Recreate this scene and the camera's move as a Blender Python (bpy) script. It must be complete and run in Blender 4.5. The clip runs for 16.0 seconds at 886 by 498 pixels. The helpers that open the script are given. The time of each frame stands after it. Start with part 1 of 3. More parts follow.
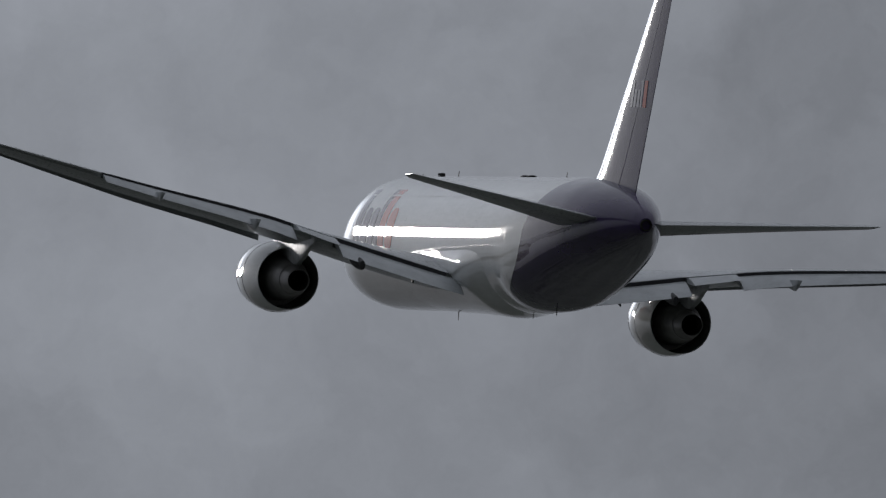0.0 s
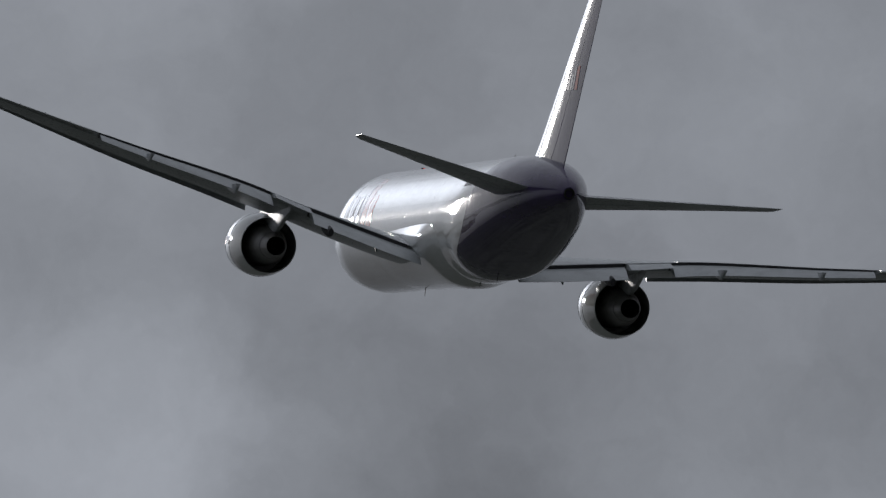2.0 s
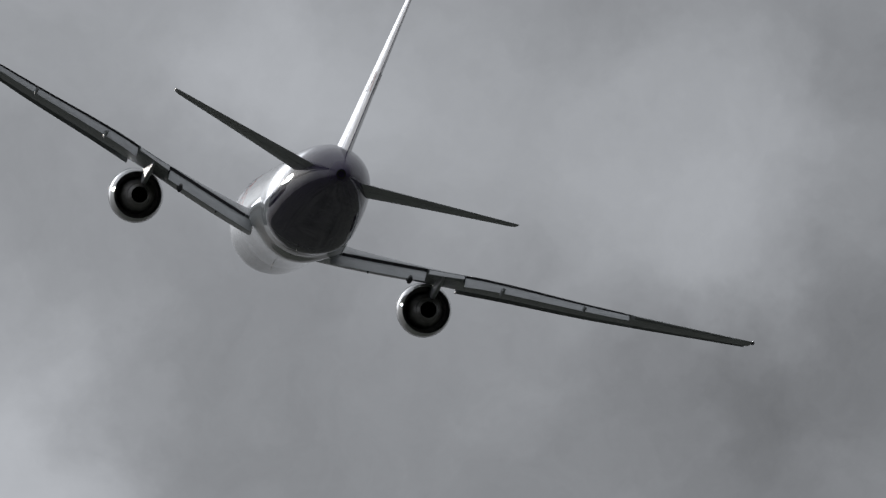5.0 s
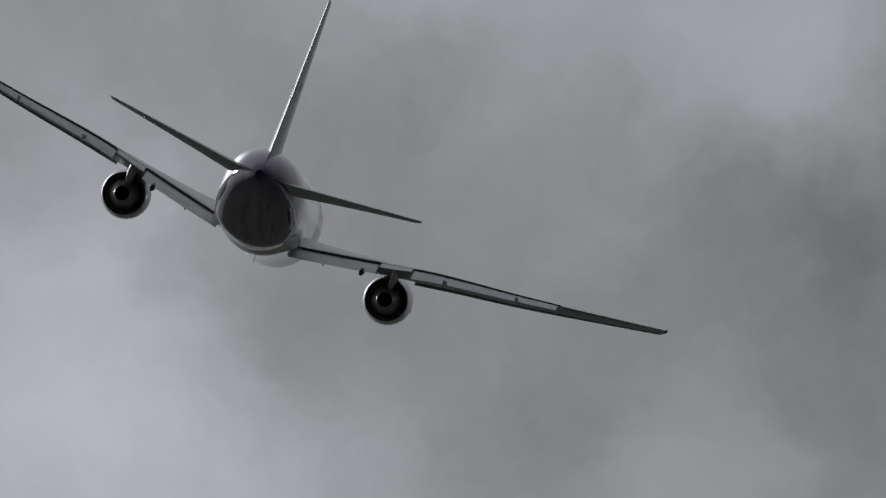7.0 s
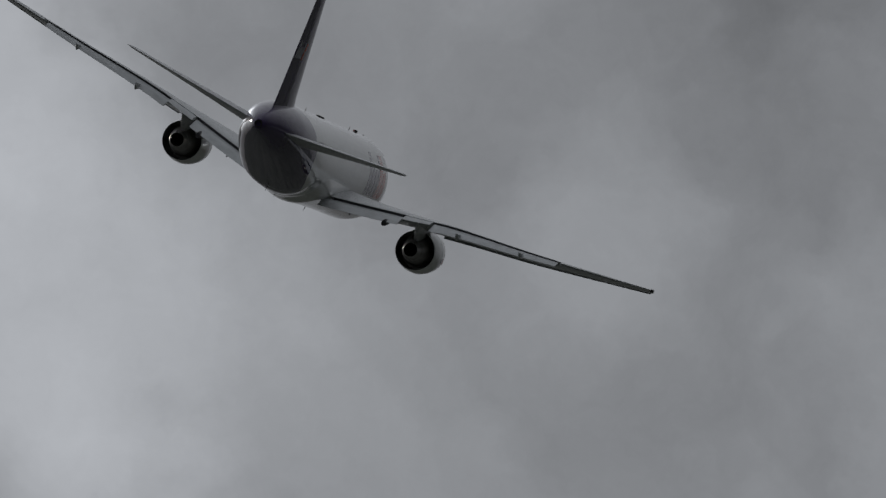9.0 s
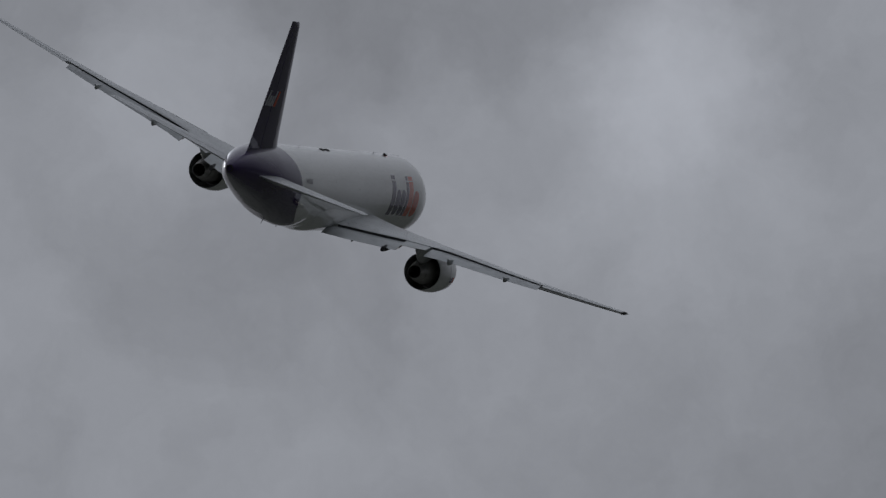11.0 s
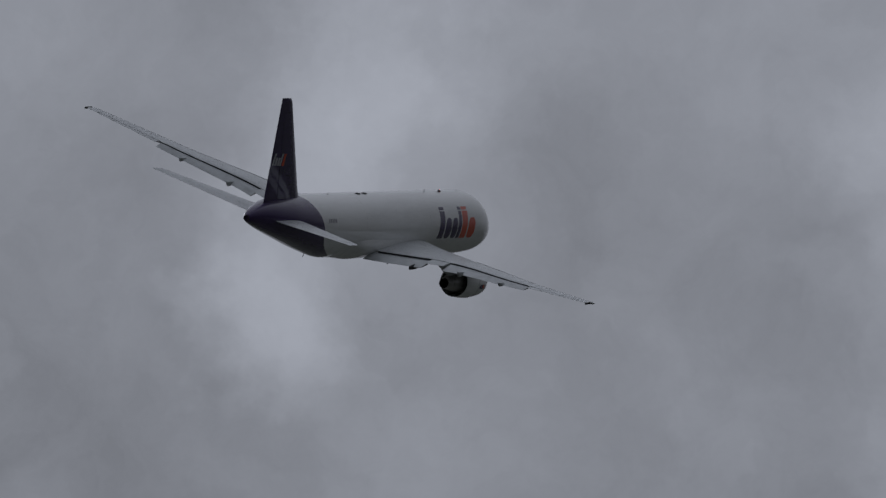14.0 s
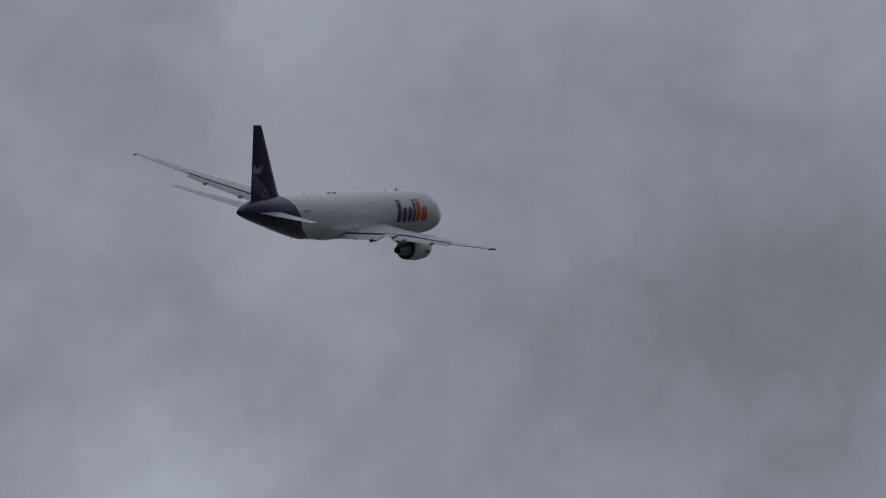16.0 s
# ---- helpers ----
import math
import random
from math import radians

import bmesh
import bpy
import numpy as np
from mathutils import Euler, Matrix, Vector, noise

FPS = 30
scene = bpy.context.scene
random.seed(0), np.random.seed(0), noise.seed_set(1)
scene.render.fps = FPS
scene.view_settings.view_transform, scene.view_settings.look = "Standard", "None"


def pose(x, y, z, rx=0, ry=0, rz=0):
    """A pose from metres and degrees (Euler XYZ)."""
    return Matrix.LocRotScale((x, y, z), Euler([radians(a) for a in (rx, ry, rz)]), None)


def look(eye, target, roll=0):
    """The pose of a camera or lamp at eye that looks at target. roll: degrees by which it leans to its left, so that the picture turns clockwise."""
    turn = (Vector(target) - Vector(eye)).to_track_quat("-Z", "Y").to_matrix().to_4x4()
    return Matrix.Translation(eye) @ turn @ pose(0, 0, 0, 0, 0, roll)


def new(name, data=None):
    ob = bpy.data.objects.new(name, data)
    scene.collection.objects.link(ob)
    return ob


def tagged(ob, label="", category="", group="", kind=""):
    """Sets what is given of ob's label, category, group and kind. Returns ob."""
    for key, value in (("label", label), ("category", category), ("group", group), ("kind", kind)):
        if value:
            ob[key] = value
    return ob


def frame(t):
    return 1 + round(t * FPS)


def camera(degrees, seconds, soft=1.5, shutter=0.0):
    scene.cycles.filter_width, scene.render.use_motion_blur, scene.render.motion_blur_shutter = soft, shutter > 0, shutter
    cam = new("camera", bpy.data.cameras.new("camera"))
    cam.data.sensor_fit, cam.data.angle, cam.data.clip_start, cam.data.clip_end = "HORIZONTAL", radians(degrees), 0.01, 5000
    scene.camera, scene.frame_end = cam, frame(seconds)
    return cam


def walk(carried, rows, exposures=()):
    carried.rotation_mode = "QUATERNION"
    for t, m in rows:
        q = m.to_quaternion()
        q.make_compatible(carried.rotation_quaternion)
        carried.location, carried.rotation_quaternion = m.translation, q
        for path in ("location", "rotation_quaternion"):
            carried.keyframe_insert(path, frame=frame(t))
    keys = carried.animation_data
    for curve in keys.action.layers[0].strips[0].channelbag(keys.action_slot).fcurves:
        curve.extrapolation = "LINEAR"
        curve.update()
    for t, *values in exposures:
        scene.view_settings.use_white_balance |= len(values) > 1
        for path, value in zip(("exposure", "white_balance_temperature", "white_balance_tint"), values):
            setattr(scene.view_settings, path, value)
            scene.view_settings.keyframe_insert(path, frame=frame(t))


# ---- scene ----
CAMERA_ROWS = [
    (0.0, pose(0, 0, 1.7, 100.9548, 0, 0.4114)),
    (0.5, pose(0, 0, 1.7, 100.9219, 0, 0.7310)),
    (1.0, pose(0, 0, 1.7, 100.8383, 0, 1.0813)),
    (1.5, pose(0, 0, 1.7, 100.7044, 0, 1.3248)),
    (2.0, pose(0, 0, 1.7, 100.6093, 0, 1.5888)),
    (2.5, pose(0, 0, 1.7, 100.5484, 0, 1.8625)),
    (3.0, pose(0, 0, 1.7, 100.5110, 0, 2.0984)),
    (3.5, pose(0, 0, 1.7, 100.4254, 0, 2.3858)),
    (4.0, pose(0, 0, 1.7, 100.2936, 0, 2.5755)),
    (4.5, pose(0, 0, 1.7, 100.1917, 0, 2.7260)),
    (5.0, pose(0, 0, 1.7, 100.0409, 0, 2.7574)),
    (5.2, pose(0, 0, 1.7, 99.9785, 0, 2.7658)),
    (7.3, pose(0, 0, 1.7, 99.6339, 0, 2.9421)),
    (7.5, pose(0, 0, 1.7, 99.5707, 0, 2.9348)),
    (8.0, pose(0, 0, 1.7, 99.4014, 0, 2.9120)),
    (8.5, pose(0, 0, 1.7, 99.3094, 0, 2.8487)),
    (9.0, pose(0, 0, 1.7, 99.1940, 0, 2.7434)),
    (9.2, pose(0, 0, 1.7, 99.1457, 0, 2.6969)),
    (11.3, pose(0, 0, 1.7, 98.8549, 0, 1.6475)),
    (11.5, pose(0, 0, 1.7, 98.8289, 0, 1.5068)),
    (12.0, pose(0, 0, 1.7, 98.7172, 0, 1.1908)),
    (12.5, pose(0, 0, 1.7, 98.6084, 0, 0.9616)),
    (13.0, pose(0, 0, 1.7, 98.5471, 0, 0.5584)),
    (13.5, pose(0, 0, 1.7, 98.4845, 0, 0.2783)),
    (14.0, pose(0, 0, 1.7, 98.4557, 0, -0.0996)),
    (14.5, pose(0, 0, 1.7, 98.3374, 0, -0.4627)),
    (15.0, pose(0, 0, 1.7, 98.2208, 0, -0.7780)),
    (15.5, pose(0, 0, 1.7, 98.1152, 0, -1.0823)),
    (16.0, pose(0, 0, 1.7, 98.0099, 0, -1.4284)),
]

cam = camera(1.7967, 16.0, soft=1.35)
# the camera opens up a little and cools as the sky ahead changes
EXPOSURES = [(0.0, 0.16, 6560, 12), (1.5, 0.02, 6540, 12), (2.5, 0.15, 6640, 11.5), (3.5, 0.22, 6780, 11), (5.0, 0.26, 6890, 11), (8.0, 0.10, 6900, 11), (9.2, 0.13, 6880, 11), (11.5, 0.25, 6600, 13), (12.5, 0.22, 6520, 13), (13.5, 0.30, 6500, 14), (14.5, 0.28, 6480, 14), (16.0, 0.42, 6320, 14)]
walk(cam, CAMERA_ROWS, EXPOSURES)

# ---- sky and sun: overcast, the sun behind thin cloud ahead and to one side ----
SUN_AZ, SUN_EL = -22.4, 14.2
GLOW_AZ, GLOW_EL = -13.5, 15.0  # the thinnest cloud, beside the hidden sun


def heading(az, el):
    a, e = radians(az), radians(el)
    return Vector((math.sin(a) * math.cos(e), math.cos(a) * math.cos(e), math.sin(e)))


# soft cloud masses: bearing, elevation, radius in degrees, strength
CLOUDS = [
    (-2.19, 10.17, 0.38, 1.0), (-2.41, 9.26, 0.30, 0.6), (-3.80, 9.35, 0.45, 1.2),
    (-3.50, 8.76, 0.38, 1.2), (-3.55, 9.47, 0.34, 0.6), (-1.39, 9.23, 0.26, 1.0),
    (-0.22, 8.30, 0.20, 0.95), (-0.20, 8.52, 0.22, 0.5), (-0.06, 8.75, 0.25, 0.4),
    (1.05, 8.03, 0.23, 0.6), (-3.59, 9.81, 0.30, 0.8), (-3.07, 10.36, 0.26, 0.6),
    (0.90, 7.55, 0.30, 0.8), (2.19, 7.83, 0.48, -0.6), (-2.00, 9.42, 0.58, -0.55),
    (-1.55, 9.90, 0.40, -0.4), (-3.10, 10.50, 0.40, 0.4), (-3.30, 9.00, 0.45, 0.5),
    (-1.90, 9.10, 0.30, 0.25), (1.10, 8.65, 0.30, 0.3), (-3.65, 9.12, 0.48, 0.4),
    (-1.40, 10.35, 0.50, -0.28), (-2.85, 10.50, 0.28, 0.3),
    (-1.30, 8.95, 0.28, 0.25),
]
# broad unevenness of the cloud deck, in the same terms
DECK = [
    (-1.8, 10.0, 1.00, -0.47), (0.2, 10.8, 1.00, -0.59), (-0.8, 8.2, 1.00, -0.45), (-3.2, 9.8, 0.60, -0.53),
    (-1.6, 11.0, 0.60, -0.41), (-2.6, 9.4, 0.35, -0.61), (0.6, 8.2, 0.60, -0.19), (-3.2, 9.2, 0.35, 0.54),
    (-2.2, 8.8, 0.35, -0.44), (-2.6, 10.2, 0.35, 0.48), (1.8, 8.0, 0.60, -0.29), (1.2, 8.6, 0.35, 0.44),
    (-2.8, 10.8, 0.60, -0.31), (0.0, 8.8, 0.35, 0.52), (-0.8, 10.4, 0.35, -0.31), (-2.2, 9.8, 0.35, -0.35),
    (-0.4, 9.2, 0.35, -0.65), (-1.6, 9.0, 0.35, 0.34), (0.4, 8.6, 0.35, -0.39), (1.0, 8.0, 0.35, -0.33),
    (0.4, 11.4, 0.35, -0.39), (-0.8, 11.2, 0.35, -0.17), (-0.2, 11.2, 0.35, 0.24), (-0.8, 9.0, 0.35, 0.17),
]
CLOUD_GREY = (0.152, 0.165, 0.185)
CLOUD_GAIN = 0.62


class Nodes:
    """Small helper to write node trees briefly."""

    def __init__(self, tree):
        self.tree, self.nodes, self.links = tree, tree.nodes, tree.links

    def add(self, kind, **props):
        n = self.nodes.new(kind)
        for key, value in props.items():
            setattr(n, key, value)
        return n

    def put(self, socket, value):
        if isinstance(value, bpy.types.NodeSocket):
            self.links.new(value, socket)
        elif value is not None:
            socket.default_value = value

    def math(self, op, a, b=None, clamp=False):
        n = self.add("ShaderNodeMath", operation=op, use_clamp=clamp)
        self.put(n.inputs[0], a)
        self.put(n.inputs[1], b)
        return n.outputs[0]

    def vec(self, op, a, b=None, scale=None):
        n = self.add("ShaderNodeVectorMath", operation=op)
        self.put(n.inputs[0], a)
        self.put(n.inputs[1], b)
        if scale is not None:
            self.put(n.inputs["Scale"], scale)
        return n

    def mix(self, fac, a, b):
        n = self.add("ShaderNodeMix", data_type="RGBA")
        self.put(n.inputs[0], fac)
        self.put(n.inputs[6], a)
        self.put(n.inputs[7], b)
        return n.outputs[2]

    def noise(self, vector, scale, detail=4.0, rough=0.5):
        n = self.add("ShaderNodeTexNoise")
        self.put(n.inputs["Vector"], vector)
        n.inputs["Scale"].default_value, n.inputs["Detail"].default_value = scale, detail
        n.inputs["Roughness"].default_value = rough
        return n

    def span(self, value, a, b, c, d, smooth=True):
        n = self.add("ShaderNodeMapRange", interpolation_type="SMOOTHSTEP" if smooth else "LINEAR")
        self.put(n.inputs[0], value)
        for k, v in enumerate((a, b, c, d)):
            n.inputs[k + 1].default_value = v
        return n.outputs[0]


def overcast_world():
    world = bpy.data.worlds.new("overcast_sky")
    scene.world = world
    world.use_nodes = True
    k = Nodes(world.node_tree)
    k.nodes.clear()
    way = k.add("ShaderNodeTexCoord").outputs["Generated"]
    # ragged cloud outlines: the direction is stirred a little
    stir = k.noise(way, 170, 5, 0.58).outputs["Color"]
    stir = k.vec("SUBTRACT", stir, (0.5, 0.5, 0.5)).outputs[0]
    bent = k.vec("ADD", way, k.vec("SCALE", stir, scale=0.008).outputs[0]).outputs[0]
    fine = k.noise(bent, 130, 8, 0.6).outputs["Fac"]
    broad = k.noise(bent, 14, 3, 0.5).outputs["Fac"]
    total = k.math("ADD", k.math("MULTIPLY", k.math("SUBTRACT", fine, 0.5), 0.82),
                   k.math("MULTIPLY", k.math("SUBTRACT", broad, 0.5), 0.25))
    for az, el, r, gain in CLOUDS + DECK:
        away = k.vec("DISTANCE", bent, tuple(heading(az, el))).outputs["Value"]
        lobe = k.span(away, 0.0, radians(r) * 1.25, gain * CLOUD_GAIN, 0.0)
        total = k.math("ADD", total, lobe)
    level = k.math("MAXIMUM", k.math("ADD", total, 1.0), 0.3)
    # an overcast sky is three times brighter overhead than at the horizon
    up = k.add("ShaderNodeSeparateXYZ")
    k.put(up.inputs[0], way)
    rise = k.math("MAXIMUM", up.outputs[2], 0.0)
    level = k.math("MULTIPLY", level, k.math("ADD", k.math("MULTIPLY", rise, 1.5), 0.76))
    # thick distant cloud low down
    level = k.math("MULTIPLY", level, k.span(up.outputs[2], 0.0, 0.115, 0.68, 1.0))
    # the deck is thicker and darker on the side away from the sun
    thin = k.vec("DOT_PRODUCT", way, tuple(heading(-60, 30))).outputs["Value"]
    level = k.math("MULTIPLY", level, k.span(thin, -0.6, 0.45, 0.42, 1.0))
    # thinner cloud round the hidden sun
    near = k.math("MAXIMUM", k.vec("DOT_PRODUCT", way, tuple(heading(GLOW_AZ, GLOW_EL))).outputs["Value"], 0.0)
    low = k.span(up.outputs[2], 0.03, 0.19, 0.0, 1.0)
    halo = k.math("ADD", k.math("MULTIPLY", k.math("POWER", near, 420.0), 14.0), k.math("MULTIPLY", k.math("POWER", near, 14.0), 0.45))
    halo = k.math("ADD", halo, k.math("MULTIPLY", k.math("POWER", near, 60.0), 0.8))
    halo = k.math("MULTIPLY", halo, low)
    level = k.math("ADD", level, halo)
    grey = k.vec("SCALE", CLOUD_GREY, scale=level).outputs[0]
    sky = k.add("ShaderNodeTexSky", sky_type="NISHITA", sun_disc=False)
    sky.sun_elevation, sky.sun_rotation = radians(SUN_EL), radians(SUN_AZ)
    blue = k.vec("SCALE", sky.outputs[0], scale=0.05).outputs[0]
    back = k.add("ShaderNodeBackground")
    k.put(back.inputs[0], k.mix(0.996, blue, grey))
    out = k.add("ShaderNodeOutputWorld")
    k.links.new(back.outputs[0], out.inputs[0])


overcast_world()
sun_data = bpy.data.lights.new("sun", "SUN")
sun_data.energy, sun_data.angle, sun_data.color = 0.34, radians(2.5), (1.0, 0.975, 0.94)
sun = new("sun", sun_data)
sun.matrix_world = look(heading(SUN_AZ, SUN_EL) * 900, (0, 0, 0))


# ---- materials ----
def surface(name, colour, rough=0.3, metal=0.0, vary=0.06, scale=0.8, bump=0.0, coat=0.0, streak=False, spec=0.5, gloss=0.04, ripple=0.0):
    m = bpy.data.materials.new(name)
    m.use_nodes = True
    k = Nodes(m.node_tree)
    bsdf = k.nodes["Principled BSDF"]
    spot = k.add("ShaderNodeTexCoord").outputs["Object"]
    if streak:
        stretch = k.add("ShaderNodeMapping")
        stretch.inputs["Scale"].default_value = (1.0, 0.12, 1.0)
        k.put(stretch.inputs[0], spot)
        spot2 = stretch.outputs[0]
    else:
        spot2 = spot
    big = k.noise(spot2, scale, 4, 0.6).outputs["Fac"]
    small = k.noise(spot2, scale * 11, 3, 0.6).outputs["Fac"]
    f = k.math("ADD", k.math("MULTIPLY", big, 0.65), k.math("MULTIPLY", small, 0.35))
    lo = tuple(c * (1 - 2.2 * vary) for c in colour) + (1,)
    hi = tuple(min(1, c * (1 + 0.8 * vary)) for c in colour) + (1,)
    k.put(bsdf.inputs["Base Color"], k.mix(k.span(f, 0.32, 0.6, 0, 1), lo, hi))
    k.put(bsdf.inputs["Roughness"], 0.6 if coat > 0.5 else k.span(small, 0.3, 0.7, rough * 0.8, min(1, rough * 1.3)))
    bsdf.inputs["Metallic"].default_value = metal
    bsdf.inputs["Specular IOR Level"].default_value = spec
    bsdf.inputs["Coat Weight"].default_value = coat
    bsdf.inputs["Coat Roughness"].default_value = gloss
    if ripple:
        # shallow waves in the thin skin between its frames and stringers
        wave = k.add("ShaderNodeMapping")
        wave.inputs["Scale"].default_value = (0.5, 0.85, 0.5)
        k.put(wave.inputs[0], spot)
        w = k.add("ShaderNodeBump")
        w.inputs["Strength"].default_value, w.inputs["Distance"].default_value = 1.0, ripple
        k.put(w.inputs["Height"], k.noise(wave.outputs[0], 1.6, 3, 0.45).outputs["Fac"])
        k.put(bsdf.inputs["Coat Normal"], w.outputs[0])
    if bump:
        b = k.add("ShaderNodeBump")
        b.inputs["Strength"].default_value, b.inputs["Distance"].default_value = bump, 0.02
        k.put(b.inputs["Height"], f)
        k.put(bsdf.inputs["Normal"], b.outputs[0])
    return m


WHITE = surface("white_gloss_paint", (0.72, 0.73, 0.72), 0.4, vary=0.05, scale=0.5, bump=0.006, coat=1.0, streak=True, spec=0.05, ripple=0.006)
PURPLE = surface("purple_gloss_paint", (0.034, 0.016, 0.080), 0.4, vary=0.12, scale=0.5, bump=0.0, coat=1.0, streak=True, spec=0.05, gloss=0.05, ripple=0.009)
GREY = surface("light_grey_wing_paint", (0.46, 0.48, 0.49), 0.32, vary=0.08, scale=0.6, bump=0.02, coat=0.1)
FLAP = surface("flap_grey_paint", (0.42, 0.44, 0.45), 0.36, vary=0.10, scale=0.9, bump=0.02)
UNDER = surface("grey_belly_paint", (0.40, 0.41, 0.41), 0.28, vary=0.12, scale=0.7, bump=0.08, coat=0.2, streak=True)
# near black: painted shade for the flap gaps, also dark flap fittings
SHADE_AND_DARK = surface("cove_shade_and_dark_metal", (0.03, 0.03, 0.032), 0.6, vary=0.2)
BARE = surface("bare_aluminium", (0.72, 0.72, 0.73), 0.2, metal=1.0, vary=0.06)
PYLON = surface("worn_metallic_paint", (0.55, 0.56, 0.57), 0.42, metal=0.35, vary=0.14, scale=2.5, bump=0.02)
TITAN = surface("heat_stained_titanium", (0.30, 0.29, 0.285), 0.36, metal=0.5, vary=0.16, scale=1.6)
SOOT = surface("sooty_metal", (0.03, 0.029, 0.029), 0.75, vary=0.2, scale=2, spec=0.1)
ORANGE = surface("orange_red_paint", (0.62, 0.07, 0.02), 0.4, vary=0.05, coat=1.0, spec=0.05, gloss=0.06)
MARK_WHITE = surface("white_mark_paint", (0.45, 0.45, 0.48), 0.4, vary=0.03, coat=1.0, spec=0.05, gloss=0.08)
MARK_GREY = surface("grey_mark_paint", (0.22, 0.21, 0.24), 0.3, vary=0.05)
BLACK = surface("black_rubber", (0.03, 0.03, 0.03), 0.7, vary=0.1, spec=0.2)
RED_LAMP = surface("lit_red_lamp_glass", (0.45, 0.02, 0.015), 0.1, vary=0.02)
RED_LAMP.node_tree.nodes["Principled BSDF"].inputs["Emission Color"].default_value = (1.0, 0.03, 0.03, 1)
RED_LAMP.node_tree.nodes["Principled BSDF"].inputs["Emission Strength"].default_value = 3.5
CLEAR = surface("clear_lamp_glass", (0.8, 0.8, 0.8), 0.1, vary=0.02)
GRASS = surface("far_grassland", (0.108, 0.113, 0.100), 1.0, vary=0.35, scale=0.02)
GRASS.node_tree.nodes["Principled BSDF"].inputs["Specular IOR Level"].default_value = 0.0


# ---- mesh helpers ----
def part(name, bm, material, parent, label=""):
    """One mesh object under a thing or a part."""
    bmesh.ops.recalc_face_normals(bm, faces=bm.faces)
    mesh = bpy.data.meshes.new(name)
    bm.to_mesh(mesh)
    bm.free()
    for p in mesh.polygons:
        p.use_smooth = True
    if hasattr(mesh, "set_sharp_from_angle"):
        mesh.set_sharp_from_angle(angle=radians(38))
    mesh.materials.append(material)
    ob = new(name, mesh)
    ob.parent = parent
    if label:
        tagged(ob, label)
    return ob


def loft(rings, cap_start=True, cap_end=True, bm=None):
    bm = bm or bmesh.new()
    rows = [[bm.verts.new(p) for p in ring] for ring in rings]
    n = len(rows[0])
    for a, b in zip(rows, rows[1:]):
        for i in range(n):
            bm.faces.new((a[i], a[(i + 1) % n], b[(i + 1) % n], b[i]))
    if cap_start:
        bm.faces.new(rows[0])
    if cap_end:
        bm.faces.new(rows[-1][::-1])
    return bm


def at(s, x, z):
    """A place on the aircraft: metres aft of the nose, to starboard, above the axis."""
    return (x, 30.0 - s, z)


def curve(table, s):
    """Smooth interpolation in a short table of (station, value)."""
    xs = [p[0] for p in table]
    ys = [p[1] for p in table]
    if s <= xs[0]:
        return ys[0]
    for i in range(len(xs) - 1):
        if s <= xs[i + 1]:
            h = xs[i + 1] - xs[i]
            u = (s - xs[i]) / h

            def slope(j):
                if j == 0:
                    return (ys[1] - ys[0]) / (xs[1] - xs[0])
                if j == len(xs) - 1:
                    return (ys[j] - ys[j - 1]) / (xs[j] - xs[j - 1])
                a = (ys[j] - ys[j - 1]) / (xs[j] - xs[j - 1])
                b = (ys[j + 1] - ys[j]) / (xs[j + 1] - xs[j])
                return 0.0 if a * b <= 0 else 2 * a * b / (a + b)
            m0, m1 = slope(i) * h, slope(i + 1) * h
            return ((2 * u ** 3 - 3 * u ** 2 + 1) * ys[i] + (u ** 3 - 2 * u ** 2 + u) * m0
                    + (3 * u ** 2 - 2 * u ** 3) * ys[i + 1] + (u ** 3 - u ** 2) * m1)
    return ys[-1]


def revolve(profile, x, z, segments=56, closed=True, shift=0.0, slope=0.0):
    """A ring body round a fore-and-aft axis; profile of (station, radius)."""
    rings = [[at(s + shift, x + r * math.sin(2 * math.pi * i / segments), z - slope * (s + shift - 26) + r * math.cos(2 * math.pi * i / segments))
              for i in range(segments)] for s, r in profile]
    if closed:
        rings.append(rings[0])
        bm = loft(rings, False, False)
        bmesh.ops.remove_doubles(bm, verts=bm.verts, dist=1e-5)
        return bm
    return loft(rings)


# ---- the ground, far below ----
def make_ground():
    bm = bmesh.new()
    bmesh.ops.create_circle(bm, cap_ends=True, segments=96, radius=20000)
    mesh = bpy.data.meshes.new("ground")
    bm.to_mesh(mesh)
    bm.free()
    mesh.materials.append(GRASS)
    tagged(new("ground", mesh), "flat dark green grassland under overcast sky", "ground", kind="structure")


make_ground()

# ---- the aircraft: a twin-engined wide-body freighter ----
aircraft = tagged(new("cargo_airliner"), "white twin-engine freighter jet with purple tail, banking in climb", "airplane")

TOP = [(0, -0.75), (0.5, -0.05), (1.5, 0.65), (3, 1.45), (4.5, 2.15), (6.5, 2.6), (9, 2.705), (37, 2.705), (42, 2.715), (46, 2.65), (49, 2.43), (51, 2.13), (52.5, 1.74), (53.3, 1.40), (53.6, 1.16)]
BOTTOM = [(0, -0.85), (0.5, -1.45), (1.5, -1.95), (3, -2.35), (5, -2.6), (8, -2.705), (34, -2.705), (37, -2.6), (41, -2.0), (45, -1.24), (49, -0.46), (51, -0.05), (52.5, 0.29), (53.3, 0.5), (53.6, 0.60)]
HALF = [(0, 0.05), (0.5, 0.75), (1.5, 1.3), (3, 1.85), (5, 2.3), (8, 2.515), (35, 2.515), (38, 2.49), (42, 2.34), (46, 2.02), (48, 1.74), (50, 1.36), (52, 0.84), (53.3, 0.42), (53.6, 0.25)]
SEG = 72


def fullness(s):
    """How square the lower half of the section is: 2 is an ellipse."""
    return curve([(36, 2.0), (40, 2.9), (48, 2.9), (52, 2.3), (53.6, 2.0)], s)


